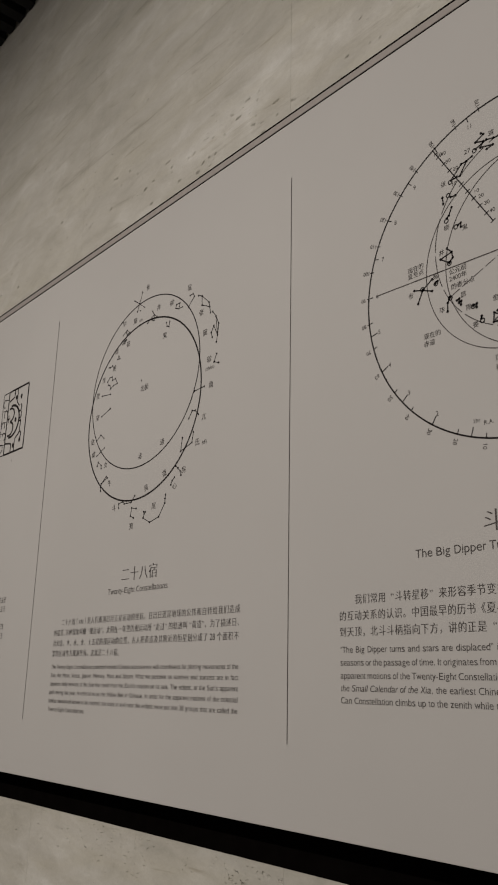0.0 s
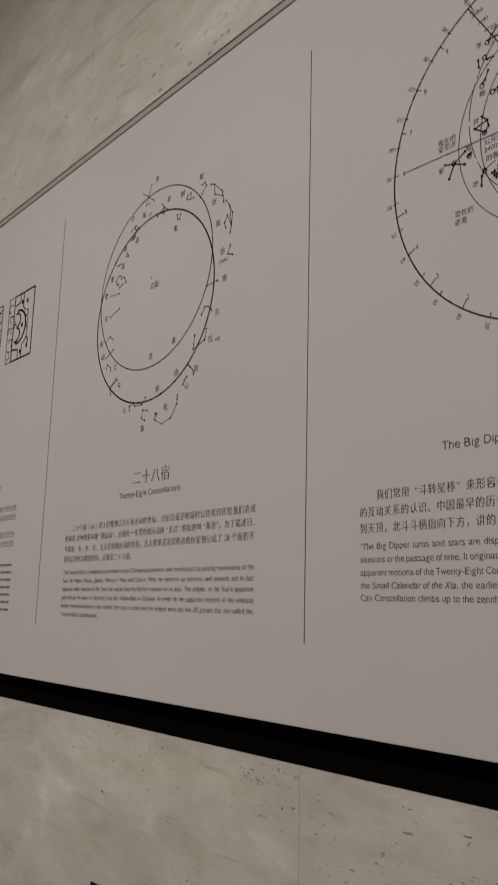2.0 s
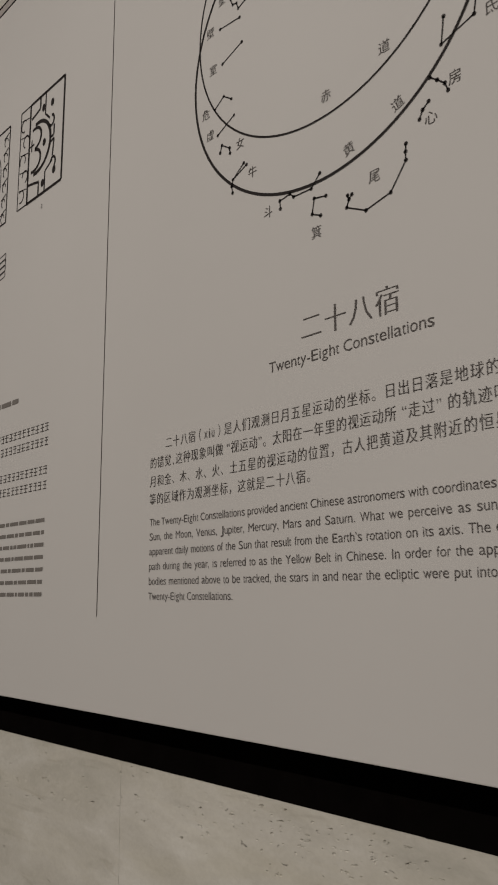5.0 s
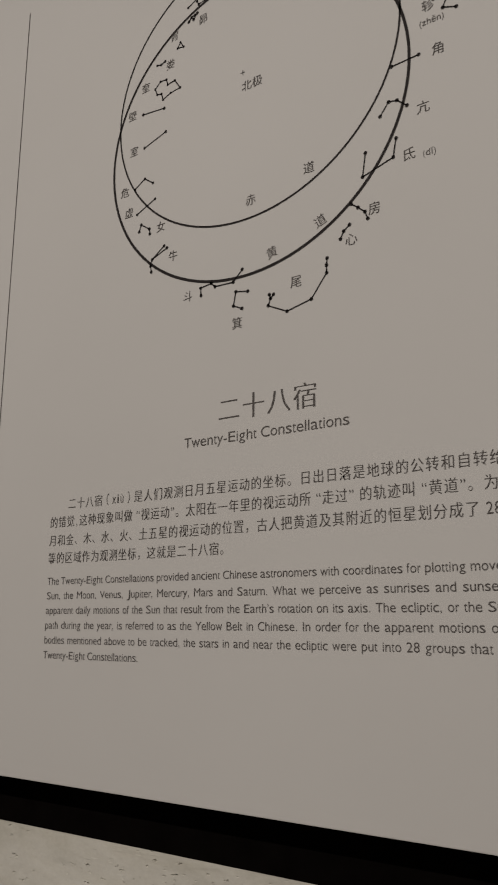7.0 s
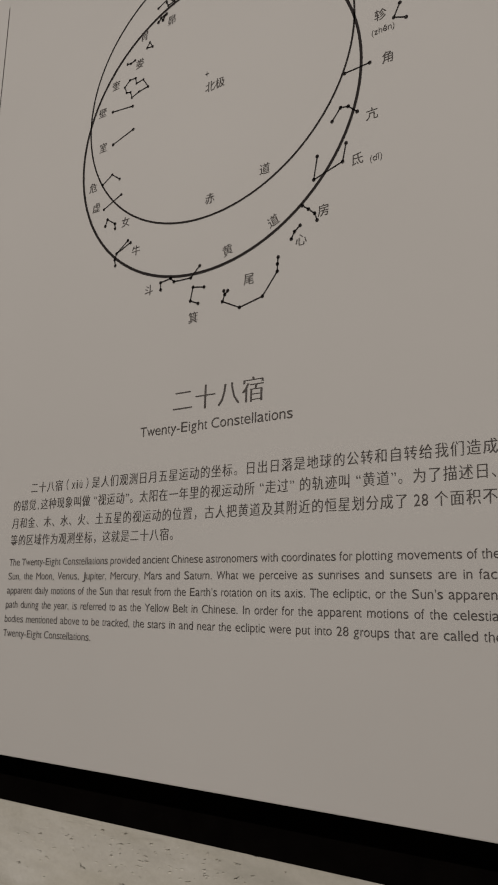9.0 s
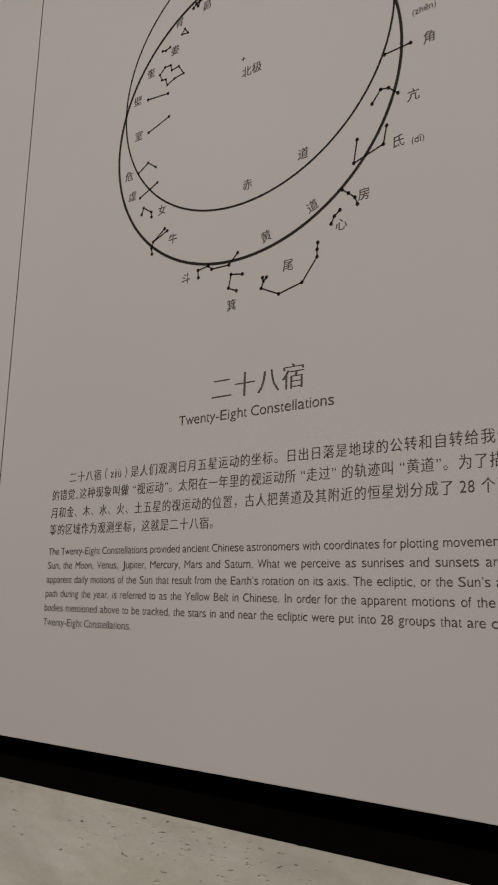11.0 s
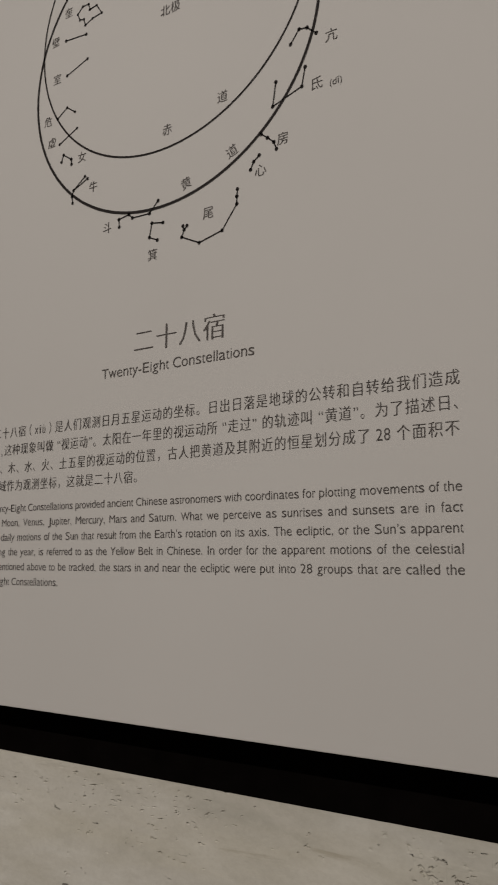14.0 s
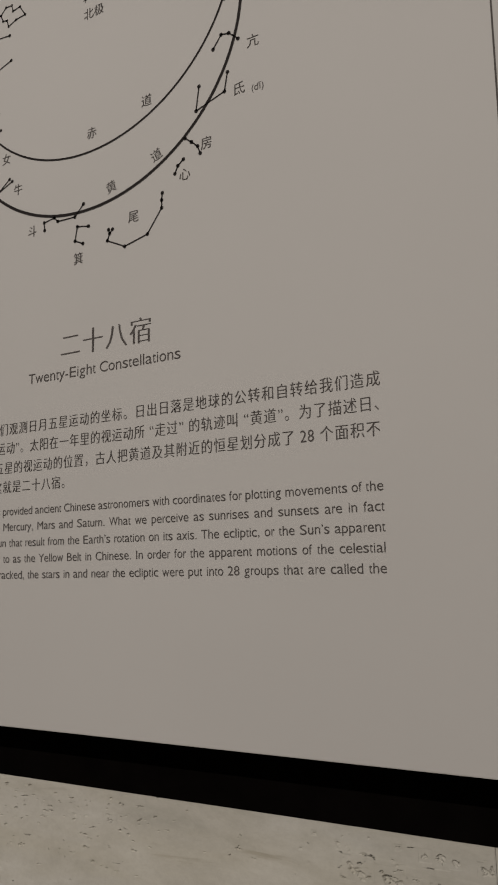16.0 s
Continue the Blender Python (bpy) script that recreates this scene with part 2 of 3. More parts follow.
def set_sign(sign, weight, among_wide):
    """Points of a sign at size 1, from its own left edge, with the tall small letters of the grotesque."""
    pts, faces = outline(sign, weight)
    if not len(pts):
        return pts, faces
    pts = pts.copy()
    if wide(sign):
        if sign in "（）":
            pts[:, 0] += 0.5 - (pts[:, 0].min() + pts[:, 0].max()) / 2
        return pts, faces
    step, left, right = GROTESQUE[sign]
    if among_wide:
        room = advance(sign, True)
        if sign in "“”,":
            pts[:, 0] += room / 2 - (pts[:, 0].min() + pts[:, 0].max()) / 2
            return pts, faces
        left, right = left * room / step, right * room / step
    a, b = pts[:, 0].min(), pts[:, 0].max()
    pts[:, 0] = left + (pts[:, 0] - a) * (right - left) / max(b - a, 1e-6)
    y = pts[:, 1]
    if sign.islower():
        pts[:, 1] = np.where(y < 0, y * 0.91, np.where(y < 0.449, y * 0.519 / 0.449, 0.519 + (y - 0.449) * 0.199 / 0.233))
    else:
        pts[:, 1] = y * 0.716 / 0.682
    return pts, faces


def natural(text, size):
    return size * sum(advance(c, False) for c in text)


def lettering(name, body, x, z, size, parent, stretch=1.0, width=None, mode="word", turn=0.0, centred=False, slant=0.0, weight=0.0, ink=None, label="", song=0.0, pitch=1.0, space=0.30):
    """Text with its start (or middle) at x and its baseline at z. width: the line is set out to fill it, by word or letter spaces, or by stretch.
    song: how much the upright strokes of wide signs are thicker than the level ones; pitch: room of a wide sign, in parts of the size."""
    cjk = any(wide(c) for c in body)
    room = [advance(c, cjk, space) * (pitch if cjk else 1.0) * size * (1.0 if cjk else stretch) for c in body]
    total = sum(room)
    if width and mode == "stretch":
        stretch *= width / total
        room = [r * width / total for r in room]
    elif width and mode == "word":
        gap = (width - total) / max(body.count(" "), 1)
        room = [r + gap * (c == " ") for r, c in zip(room, body)]
    elif width:
        room = [r * width / total for r in room]
    at, verts, faces = -sum(room) / 2 if centred else 0.0, [], []
    for sign, r in zip(body, room):
        pts, polys = set_sign(sign, -0.008 if sign in "。，、（）" else weight if wide(sign) else -0.006, cjk)
        if len(pts):
            squeeze = stretch * size
            pts = pts * (squeeze, size)
            pts[:, 0] += at + (r - advance(sign, cjk) * squeeze) / 2 * cjk + slant * pts[:, 1]
            for k, shift in enumerate((-song, song) if song and wide(sign) and sign not in "。，、（）" else (0.0,)):
                n = len(verts)
                verts += [(u + shift * size, v, 0.00006 * k) for u, v in pts.tolist()]
                faces += [tuple(n + c for c in p) for p in polys]
        at += r
    me = bpy.data.meshes.new(name)
    me.from_pydata(verts, [], faces)
    me.transform(Matrix.Translation((x, INK_Y, z)) @ Matrix(((1, 0, 0, 0), (0, 0, -1, 0), (0, 1, 0, 0), (0, 0, 0, 1))) @ Matrix.Rotation(radians(turn), 4, "Z"))
    me.update()
    return part(name, me, ink or FINE_INK, parent, label)


# ---- the hall ----
# Floor out of view; its grey is raised to reflect light up the wall.
floor = tagged(part("floor", block(-7.2, 7.2, -6.2, 0.4, -0.1, 0.0), FLOOR, None), "unseen floor of the dim hall, its grey set to bounce light", "floor", kind="structure")
for name, dims in (("wall_west", (-7.2, -7.0, -6.0, STONE_Y, 0, 4.9)), ("wall_east", (7.0, 7.2, -6.0, STONE_Y, 0, 4.9)), ("wall_south", (-7.2, 7.2, -6.2, -6.0, 0, 4.9))):
    tagged(part(name, block(*dims), DARK_WALL, None), "plain charcoal wall closing the dim hall", "wall", kind="structure")
wall = tagged(part("wall_north", block(-7.2, 7.2, STONE_Y + 0.022, 0.4, 0, 4.9), BACKING, None), "wall clad with large grey-beige travertine slabs", "wall", kind="structure")

ceiling_bm = block(-7.2, 7.2, -6.2, 0.4, 4.9, 5.0)
for k in range(140):
    rib = -7.0 + 0.1 * k
    box(ceiling_bm, rib, rib + 0.055, -6.0, STONE_Y - 0.004, 4.46, 4.72)
ceiling = tagged(part("ceiling", ceiling_bm, DARK_CEILING, None), "black ribbed ceiling lost in the dark", "ceiling", kind="structure")

# ---- the exhibit panel ----
panel = tagged(new("exhibit_panel"), "long warm-white exhibition panel printed with star charts and bilingual text", "exhibit panel")
panel.location = ((PANEL_LEFT + PANEL_RIGHT) / 2, STONE_Y, RAIL_BOTTOM)
part("face_sheet", block(PANEL_LEFT, PANEL_RIGHT, 0.0, 0.006, FACE_BOTTOM, FACE_TOP, 0.0012), FILM, panel, "matt warm-white printed face sheet")
part("carrier_board", block(PANEL_LEFT, PANEL_RIGHT, 0.008, STONE_Y - 0.002, FACE_BOTTOM + 0.002, FACE_TOP + 0.004), BLACK_RAIL, panel, "black carrier box behind the sheet")
# Flush black strip in the groove: the groove's shade put into its colour.
part("groove_shade_strip", block(PANEL_LEFT, PANEL_RIGHT, 0.0003, 0.02, FACE_TOP + 0.0002, FACE_TOP + 0.0030), GROOVE, panel, "thin black strip beside the top rail")
part("top_rail", block(PANEL_LEFT, PANEL_RIGHT, -0.001, 0.03, FACE_TOP + 0.0032, FACE_TOP + 0.0218, 0.0008), RAIL, panel, "narrow satin grey metal rail")
part("top_edge_strip", block(PANEL_LEFT, PANEL_RIGHT, -0.0012, 0.05, FACE_TOP + 0.0219, FACE_TOP + 0.0264), GROOVE, panel, "thin black strip beside the top rail")
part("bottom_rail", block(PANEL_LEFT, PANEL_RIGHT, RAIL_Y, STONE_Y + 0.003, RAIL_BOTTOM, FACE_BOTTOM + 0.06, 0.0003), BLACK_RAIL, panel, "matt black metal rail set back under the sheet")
for x, w in ((-2 * COLUMN, 0.0020), (-COLUMN, 0.0020), (0.0, 0.0020), (COLUMN, 0.0020)):
    part("divider_line", Print().line((x, 1.404), (x, 2.661), w).mesh("divider_line"), FINE_INK, panel, "thin dark upright dividing line")

# ---- chart of the twenty-eight constellations ----
EQUATOR, ECLIPTIC = (-0.587, 2.309), (-0.587, 2.2305)
chart = part("star_chart", Print().ring(ECLIPTIC, 0.268, 0.2555, 0.0044).mesh("star_chart"), INK, panel, "bold black circle with small star figures along it")
part("equator_circle", Print().ring(EQUATOR, 0.2575, 0.2455, 0.0030).mesh("equator_circle"), INK, chart, "fine black circle")
part("pole_cross", Print().line((-0.594, 2.311), (-0.586, 2.311), 0.001).line((-0.590, 2.307), (-0.590, 2.315), 0.001).mesh("pole_cross"), INK, chart)


def figure(*pts, links=None, w=0.0019, r=0.0034):
    return part("constellation_figure", Print().stars(list(pts), w, 0.82 * r, links).mesh("constellation_figure"), INK, chart)


figure((-0.739, 2.064), (-0.763, 2.047), (-0.733, 2.059), (-0.766, 2.037), (-0.764, 2.026), links=((0, 1), (2, 1), (1, 3), (3, 4)))
figure((-0.793, 2.103), (-0.789, 2.114), (-0.771, 2.102), (-0.770, 2.093))
figure((-0.799, 2.135), (-0.761, 2.152), r=0.003)
figure((-0.806, 2.182), (-0.785, 2.195), (-0.767, 2.182), r=0.003)
figure((-0.788, 2.252), (-0.743, 2.266))
figure((-0.794, 2.316), (-0.748, 2.311))
figure((-0.769, 2.354), (-0.758, 2.364), (-0.745, 2.363), (-0.742, 2.352), (-0.727, 2.354), (-0.715, 2.336), (-0.735, 2.334), (-0.751, 2.328), (-0.755, 2.340), (-0.764, 2.342), (-0.769, 2.354), r=0.0028)
figure((-0.766, 2.398), (-0.758, 2.396), (-0.749, 2.399), r=0.003)
figure((-0.723, 2.412), (-0.717, 2.421), (-0.710, 2.410), (-0.723, 2.412), r=0.0026)
figure((-0.700, 2.452), (-0.694, 2.458), (-0.690, 2.452), (-0.683, 2.461), (-0.688, 2.459), r=0.0036)
figure((-0.663, 1.963), (-0.664, 1.975), (-0.644, 1.978), (-0.637, 1.971), (-0.604, 1.970), (-0.588, 1.986))
figure((-0.578, 1.950), (-0.599, 1.954), (-0.603, 1.933), (-0.588, 1.926))
figure((-0.541, 1.936), (-0.534, 1.935), (-0.539, 1.930), (-0.543, 1.920), (-0.512, 1.905), (-0.473, 1.914), (-0.449, 1.946), (-0.449, 1.957), (-0.448, 1.967), links=((0, 2), (1, 2), (2, 3), (3, 4), (4, 5), (5, 6), (6, 7), (7, 8)))
figure((-0.427, 1.989), (-0.422, 1.999), (-0.413, 2.006))
figure((-0.410, 2.035), (-0.400, 2.027), (-0.390, 2.018), (-0.386, 2.007))
figure((-0.387, 2.103), (-0.392, 2.069), (-0.347, 2.083), (-0.342, 2.109))
figure((-0.364, 2.149), (-0.351, 2.166), (-0.339, 2.164), (-0.325, 2.151))
figure((-0.345, 2.217), (-0.306, 2.219))
figure((-0.261, 2.293), (-0.270, 2.274), (-0.252, 2.267))
figure((-0.283, 2.414), (-0.269, 2.397), (-0.257, 2.373), (-0.260, 2.342), (-0.264, 2.325), (-0.276, 2.373), (-0.286, 2.357), (-0.281, 2.343), links=((0, 1), (1, 2), (2, 3), (3, 4), (1, 3), (3, 5), (5, 6), (6, 7)))
figure((-0.345, 2.480), (-0.330, 2.474), (-0.299, 2.445), (-0.292, 2.414), (-0.296, 2.432), (-0.328, 2.447), links=((0, 1), (1, 2), (2, 4), (4, 3), (1, 5), (5, 4)))
figure((-0.382, 2.493), (-0.369, 2.495), (-0.363, 2.485), (-0.387, 2.462), r=0.003)
figure((-0.414, 2.472), (-0.430, 2.472), (-0.444, 2.478), (-0.442, 2.488), (-0.426, 2.488), (-0.428, 2.478), r=0.0026)
figure((-0.484, 2.450), (-0.481, 2.438), (-0.472, 2.434), (-0.469, 2.448), r=0.003)
figure((-0.555, 2.507), (-0.545, 2.494), (-0.566, 2.485), (-0.577, 2.478), (-0.545, 2.476), (-0.532, 2.484), links=((0, 1), (1, 2), (2, 3), (4, 1), (4, 2), (1, 5)), r=0.003)
figure((-0.612, 2.587), (-0.624, 2.554), (-0.597, 2.534), (-0.651, 2.573), (-0.633, 2.532), (-0.618, 2.531), links=((0, 1), (1, 2), (3, 1), (1, 4)), r=0.003)
figure((-0.702, 2.480), (-0.681, 2.490), (-0.667, 2.479), (-0.680, 2.476), (-0.684, 2.484), r=0.003)


def character(text, x, z, size=0.0185, turn=0.0, parent=None, stretch=1.0, ink=None):
    lettering("printed_character", text, x, z - 0.36 * size, size, parent or chart, stretch, turn=turn, centred=True, weight=-0.012, ink=ink, song=0.014)


for text, x, z in (("昴", -0.670, 2.444), ("胃", -0.730, 2.438), ("娄", -0.737, 2.388), ("奎", -0.790, 2.365), ("壁", -0.818, 2.322), ("室", -0.811, 2.253),
                   ("危", -0.828, 2.183), ("虚", -0.817, 2.143), ("女", -0.747, 2.099), ("牛", -0.720, 2.042), ("斗", -0.688, 1.967), ("箕", -0.596, 1.905), ("尾", -0.497, 1.945),
                   ("黄", -0.535, 1.999), ("赤", -0.574, 2.092), ("角", -0.279, 2.217), ("亢", -0.303, 2.140), ("氐", -0.325, 2.080), ("房", -0.376, 2.019),
                   ("心", -0.411, 1.984), ("道", -0.455, 2.025), ("道", -0.475, 2.111), ("参", -0.585, 2.592), ("星", -0.385, 2.518), ("柳", -0.463, 2.501), ("井", -0.525, 2.509),
                   ("毕", -0.698, 2.515), ("觜", -0.640, 2.506), ("鬼", -0.489, 2.414), ("张", -0.330, 2.427), ("翼", -0.311, 2.365), ("轸", -0.290, 2.287)):
    tilt = {"黄": 16, "道": 24 if z < 2.05 else 0}.get(text, 0)
    character(text, x, z, 0.0192, tilt)
character("北极", -0.573, 2.286, 0.0195)
character("(zhěn)", -0.286, 2.263, 0.0125)
character("(dī)", -0.297, 2.074, 0.0125)
character("(zī)", -0.612, 2.500, 0.0105)

# ---- lettering of the constellations column ----
LEFT, RIGHT = -0.961, -0.149
TITLE_EM, EM, CN_EM = 0.0206, 0.0155, 0.0196
PITCH = 0.987
lettering("chinese_title", "二十八宿", -0.5465, 1.7655, 0.0400, panel, width=0.166, mode="letter", centred=True, weight=-0.020, song=0.021)
lettering("english_title", "Twenty-Eight Constellations", -0.5535, 1.7325, TITLE_EM, panel, width=0.270, mode="stretch", centred=True)
CN_LINES = (
    ("二十八宿（xiù）是人们观测日月五星运动的坐标。日出日落是地球的公转和自转给我们造成", -0.9240, 1.6630, -0.1470),
    ("的错觉,这种现象叫做 “视运动”。太阳在一年里的视运动所 “走过” 的轨迹叫 “黄道”。为了描述日、", -0.9630, 1.6350, -0.1385),
    ("月和金、木、水、火、土五星的视运动的位置，古人把黄道及其附近的恒星划分成了 28 个面积不", -0.9630, 1.6060, -0.1490),
    ("等的区域作为观测坐标，这就是二十八宿。", -0.9630, 1.5780, -0.6030),
)
for text, x, z, end in CN_LINES:
    lettering("chinese_text_line", text, x, z, CN_EM, panel, stretch=0.92, width=end - x, mode="letter", weight=-0.016, song=0.016, pitch=PITCH)
EN_LINES = (
    "The Twenty-Eight Constellations provided ancient Chinese astronomers with coordinates for plotting movements of the",
    "Sun, the Moon, Venus, Jupiter, Mercury, Mars and Saturn. What we perceive as sunrises and sunsets are in fact",
    "apparent daily motions of the Sun that result from the Earth’s rotation on its axis. The ecliptic, or the Sun’s apparent",
    "path during the year, is referred to as the Yellow Belt in Chinese. In order for the apparent motions of the celestial",
    "bodies mentioned above to be tracked, the stars in and near the ecliptic were put into 28 groups that are called the",
)


NARROW = min(1.0, *((RIGHT - LEFT) / natural(text, EM) for text in EN_LINES))
for k, text in enumerate(EN_LINES):
    lettering("english_text_line", text, LEFT, 1.5440 - 0.0225 * k, EM, panel, NARROW, RIGHT - LEFT)
lettering("english_text_line", "Twenty-Eight Constellations.", LEFT, 1.5440 - 0.0225 * 5, EM, panel, width=0.198, mode="stretch")

# ---- chart of the turning dipper ----
DIAL, DIAL_R, POLE, SWING = (0.553, 2.238), 0.3263, (0.548, 2.256), 1.8


def on_dial(degrees, r):
    """A point r from the dial's middle, or as far inside or outside the ring, on the ray that leaves the pole at that angle."""
    a = radians(degrees + SWING)
    ux, uz = -math.sin(a), -math.cos(a)
    ox, oz = POLE[0] - DIAL[0], POLE[1] - DIAL[1]
    b = ox * ux + oz * uz
    d = -b + math.sqrt(b * b + r * r - ox * ox - oz * oz)
    return POLE[0] + ux * d, POLE[1] + uz * d


dial = Print().ring(DIAL, DIAL_R, DIAL_R, 0.0030, steps=220)
for d in range(10, 361, 10):
    dial.line(on_dial(d, DIAL_R - (0.0085 if d < 90 else 0.0055)), on_dial(d, DIAL_R + (0.0 if d < 80 else 0.0045)), 0.0016)
for hour in range(1, 24):
    dial.line(on_dial(15 * hour, DIAL_R - (0.017 if hour < 6 else 0.011)), on_dial(15 * hour, DIAL_R), 0.0017)
dial_chart = part("dial_chart", dial.mesh("dial_chart"), INK, panel, "large ruled black dial with degree and hour marks")
part("dial_circle", Print().ring((0.5568, 2.2550), 0.1865, 0.1865, 0.0016).mesh("dial_circle"), FINE_INK, dial_chart)
for k in range(16):
    part("circle_dash", Print().ring((0.5875, 2.2955), 0.1945, 0.1945, 0.0016, 22.5 * k, 22.5 * k + 20.0).mesh("circle_dash"), FINE_INK, dial_chart)
part("dial_circle", Print().ring((0.608, 2.2540), 0.1935, 0.1935, 0.0016).mesh("dial_circle"), FINE_INK, dial_chart)
part("dial_axis", Print().line((0.248, 2.265), POLE, 0.0020).mesh("dial_axis"), FINE_INK, dial_chart)
part("dial_axis", Print().line((0.5435, 1.913), (POLE[0], POLE[1] + 0.02), 0.0030).mesh("dial_axis"), INK, dial_chart)
scale = Print().line(on_dial(149, DIAL_R), (0.519, 2.317), 0.0022)
for k in range(1, 11):
    x, z = [a + (b - a) * k / 10 for a, b in zip(on_dial(149, DIAL_R), (0.519, 2.317))]
    scale.line((x - 0.005, z - 0.0028), (x + 0.005, z + 0.0028), 0.0016)
part("dial_scale", scale.mesh("dial_scale"), INK, dial_chart)
for k in range(5):
    a, b = [(0.422 + (POLE[0] - 0.422) * f, 2.202 + (POLE[1] - 2.202) * f) for f in (0.2 * k, 0.2 * k + 0.16)]
    part("axis_dash", Print().line(a, b, 0.0013).mesh("axis_dash"), FINE_INK, dial_chart)
for d in range(10, 361, 10):
    x, z = on_dial(d, DIAL_R + 0.014)
    a = radians(-90 - d - SWING)
    size = 0.0118
    lettering("dial_number", str(d), x + 0.36 * size * math.sin(a), z - 0.36 * size * math.cos(a), size, dial_chart, 0.9, turn=-90 - d - SWING, centred=True)
for hour in range(2, 12):
    x, z = on_dial(15 * hour, DIAL_R - 0.022)
    lettering("dial_number", str(hour), x, z - 0.005, 0.0128, dial_chart, 0.85, centred=True)
character("0", 0.537, 1.938, 0.014, parent=dial_chart)
character("24", 0.554, 1.940, 0.014, parent=dial_chart)
character("1hr", 0.461, 1.955, 0.0105, parent=dial_chart)
character("R.A.", 0.485, 1.948, 0.0105, parent=dial_chart)
for text, x, z in (("10", 0.405, 2.513), ("40", 0.422, 2.507), ("30", 0.432, 2.485), ("20", 0.447, 2.461), ("10", 0.442, 2.430), ("10", 0.489, 2.392), ("20", 0.498, 2.378), ("30", 0.509, 2.359), ("40", 0.519, 2.339)):
    character(text, x, z, 0.0105, 0, dial_chart)


def star_figure(*pts, links=None, bead=None):
    p = Print().stars(list(pts), 0.0026, 0.0027, links)
    if bead:
        p.ring(bead, 0.0042, 0.0042, 0.0020, steps=20)
    return part("star_figure", p.mesh("star_figure"), INK, dial_chart)


star_figure((0.341, 2.243), (0.361, 2.237), (0.382, 2.228), bead=(0.360, 2.239))
star_figure((0.383, 2.252), (0.361, 2.238), (0.349, 2.213))
star_figure((0.390, 2.241), (0.395, 2.244), bead=(0.391, 2.240))
star_figure((0.419, 2.302), (0.429, 2.291), (0.404, 2.285), (0.423, 2.271), (0.431, 2.279), (0.429, 2.291), bead=(0.423, 2.270))
star_figure((0.421, 2.202), (0.415, 2.192), (0.414, 2.175), bead=(0.421, 2.200))
star_figure((0.435, 2.190), (0.440, 2.192), (0.439, 2.184), (0.444, 2.186), (0.443, 2.179))
star_figure((0.468, 2.168), (0.476, 2.170), (0.475, 2.163), bead=(0.468, 2.167))
star_figure((0.484, 2.143), (0.483, 2.138), bead=(0.485, 2.134))
star_figure((0.533, 2.167), (0.531, 2.147), (0.516, 2.143), (0.520, 2.134), (0.509, 2.141), (0.507, 2.124), (0.521, 2.124), bead=(0.515, 2.126))
star_figure((0.434, 2.383), (0.427, 2.368), (0.422, 2.364), bead=(0.421, 2.359))
star_figure((0.446, 2.340), (0.452, 2.342), (0.452, 2.334), bead=(0.441, 2.338))
star_figure((0.415, 2.412), (0.416, 2.398))
star_figure((0.433, 2.405), (0.444, 2.404), bead=(0.428, 2.411))
star_figure((0.436, 2.440), (0.460, 2.463), (0.472, 2.464), (0.456, 2.440), (0.484, 2.468), links=((0, 1), (1, 2), (2, 3), (2, 4), (0, 3)), bead=(0.434, 2.437))
star_figure((0.493, 2.479), (0.516, 2.487), (0.531, 2.483), (0.545, 2.481), bead=(0.490, 2.477))
star_figure((0.506, 2.506), (0.511, 2.502), (0.493, 2.493), (0.510, 2.487), (0.503, 2.477), (0.529, 2.470), (0.516, 2.467))
star_figure((0.551, 2.250), (0.543, 2.262), bead=(0.547, 2.257))
star_figure((0.540, 2.104), (0.542, 2.108), bead=(0.541, 2.105))
for text, x, z in (("现在的", 0.346, 2.289), ("夏至点", 0.346, 2.276), ("公元前", 0.440, 2.251), ("2400年", 0.440, 2.237), ("的春分点", 0.449, 2.220), ("现在的", 0.378, 2.141), ("赤道", 0.371, 2.126), ("现在的", 0.524, 2.057), ("春分点", 0.524, 2.040),
                   ("参", 0.333, 2.235), ("毕", 0.402, 2.182), ("昴", 0.449, 2.197), ("胃", 0.458, 2.169), ("娄", 0.471, 2.131), ("奎", 0.514, 2.168), ("壁", 0.536, 2.123), ("井", 0.407, 2.298), ("鬼", 0.460, 2.330), ("柳", 0.421, 2.345), ("张", 0.418, 2.440), ("翼", 0.527, 2.496), ("27", 0.475, 2.484), ("觜", 0.391, 2.255)):
    character(text, x, z, 0.0128, 0, dial_chart)

# ---- lettering of the dipper column ----
B_LEFT = 0.141
lettering("chinese_title", "斗转星移", 0.4600, 1.7655, 0.0400, panel, width=0.164, mode="letter", weight=-0.020, song=0.021)
lettering("english_title", "The Big Dipper Turns and", 0.3220, 1.7325, TITLE_EM, panel, width=0.246, mode="stretch")
for text, x, z in (("我们常用 “斗转星移” 来形容季节变换、时光", 0.178, 1.6625), ("的互动关系的认识。中国最早的历书《夏小正》里", 0.139, 1.6330), ("到天顶，北斗斗柄指向下方，讲的正是 “星移” 和", 0.139, 1.6040)):
    lettering("chinese_text_line", text, x, z, CN_EM, panel, stretch=0.92, weight=-0.016, song=0.016, pitch=0.96, space=0.52)
for text, z, n in (("“The Big Dipper turns and stars are displaced” is a literal", 1.5735, 0.401), ("seasons or the passage of time. It originates from the ancien", 1.5505, 0.405),
                   ("apparent motions of the Twenty-Eight Constellations in relat", 1.5275, 0.405), ("Can Constellation climbs up to the zenith while the Big Dip", 1.4838, 0.402)):
    lettering("english_text_line", text, B_LEFT, z, EM, panel, NARROW, n)
lettering("english_text_line", "the Small Calendar of the Xia", B_LEFT, 1.5052, EM, panel, NARROW, 0.203, slant=0.2)
lettering("english_text_line", ", the earliest Chinese text on", B_LEFT + 0.204, 1.5052, EM, panel, NARROW, 0.200)

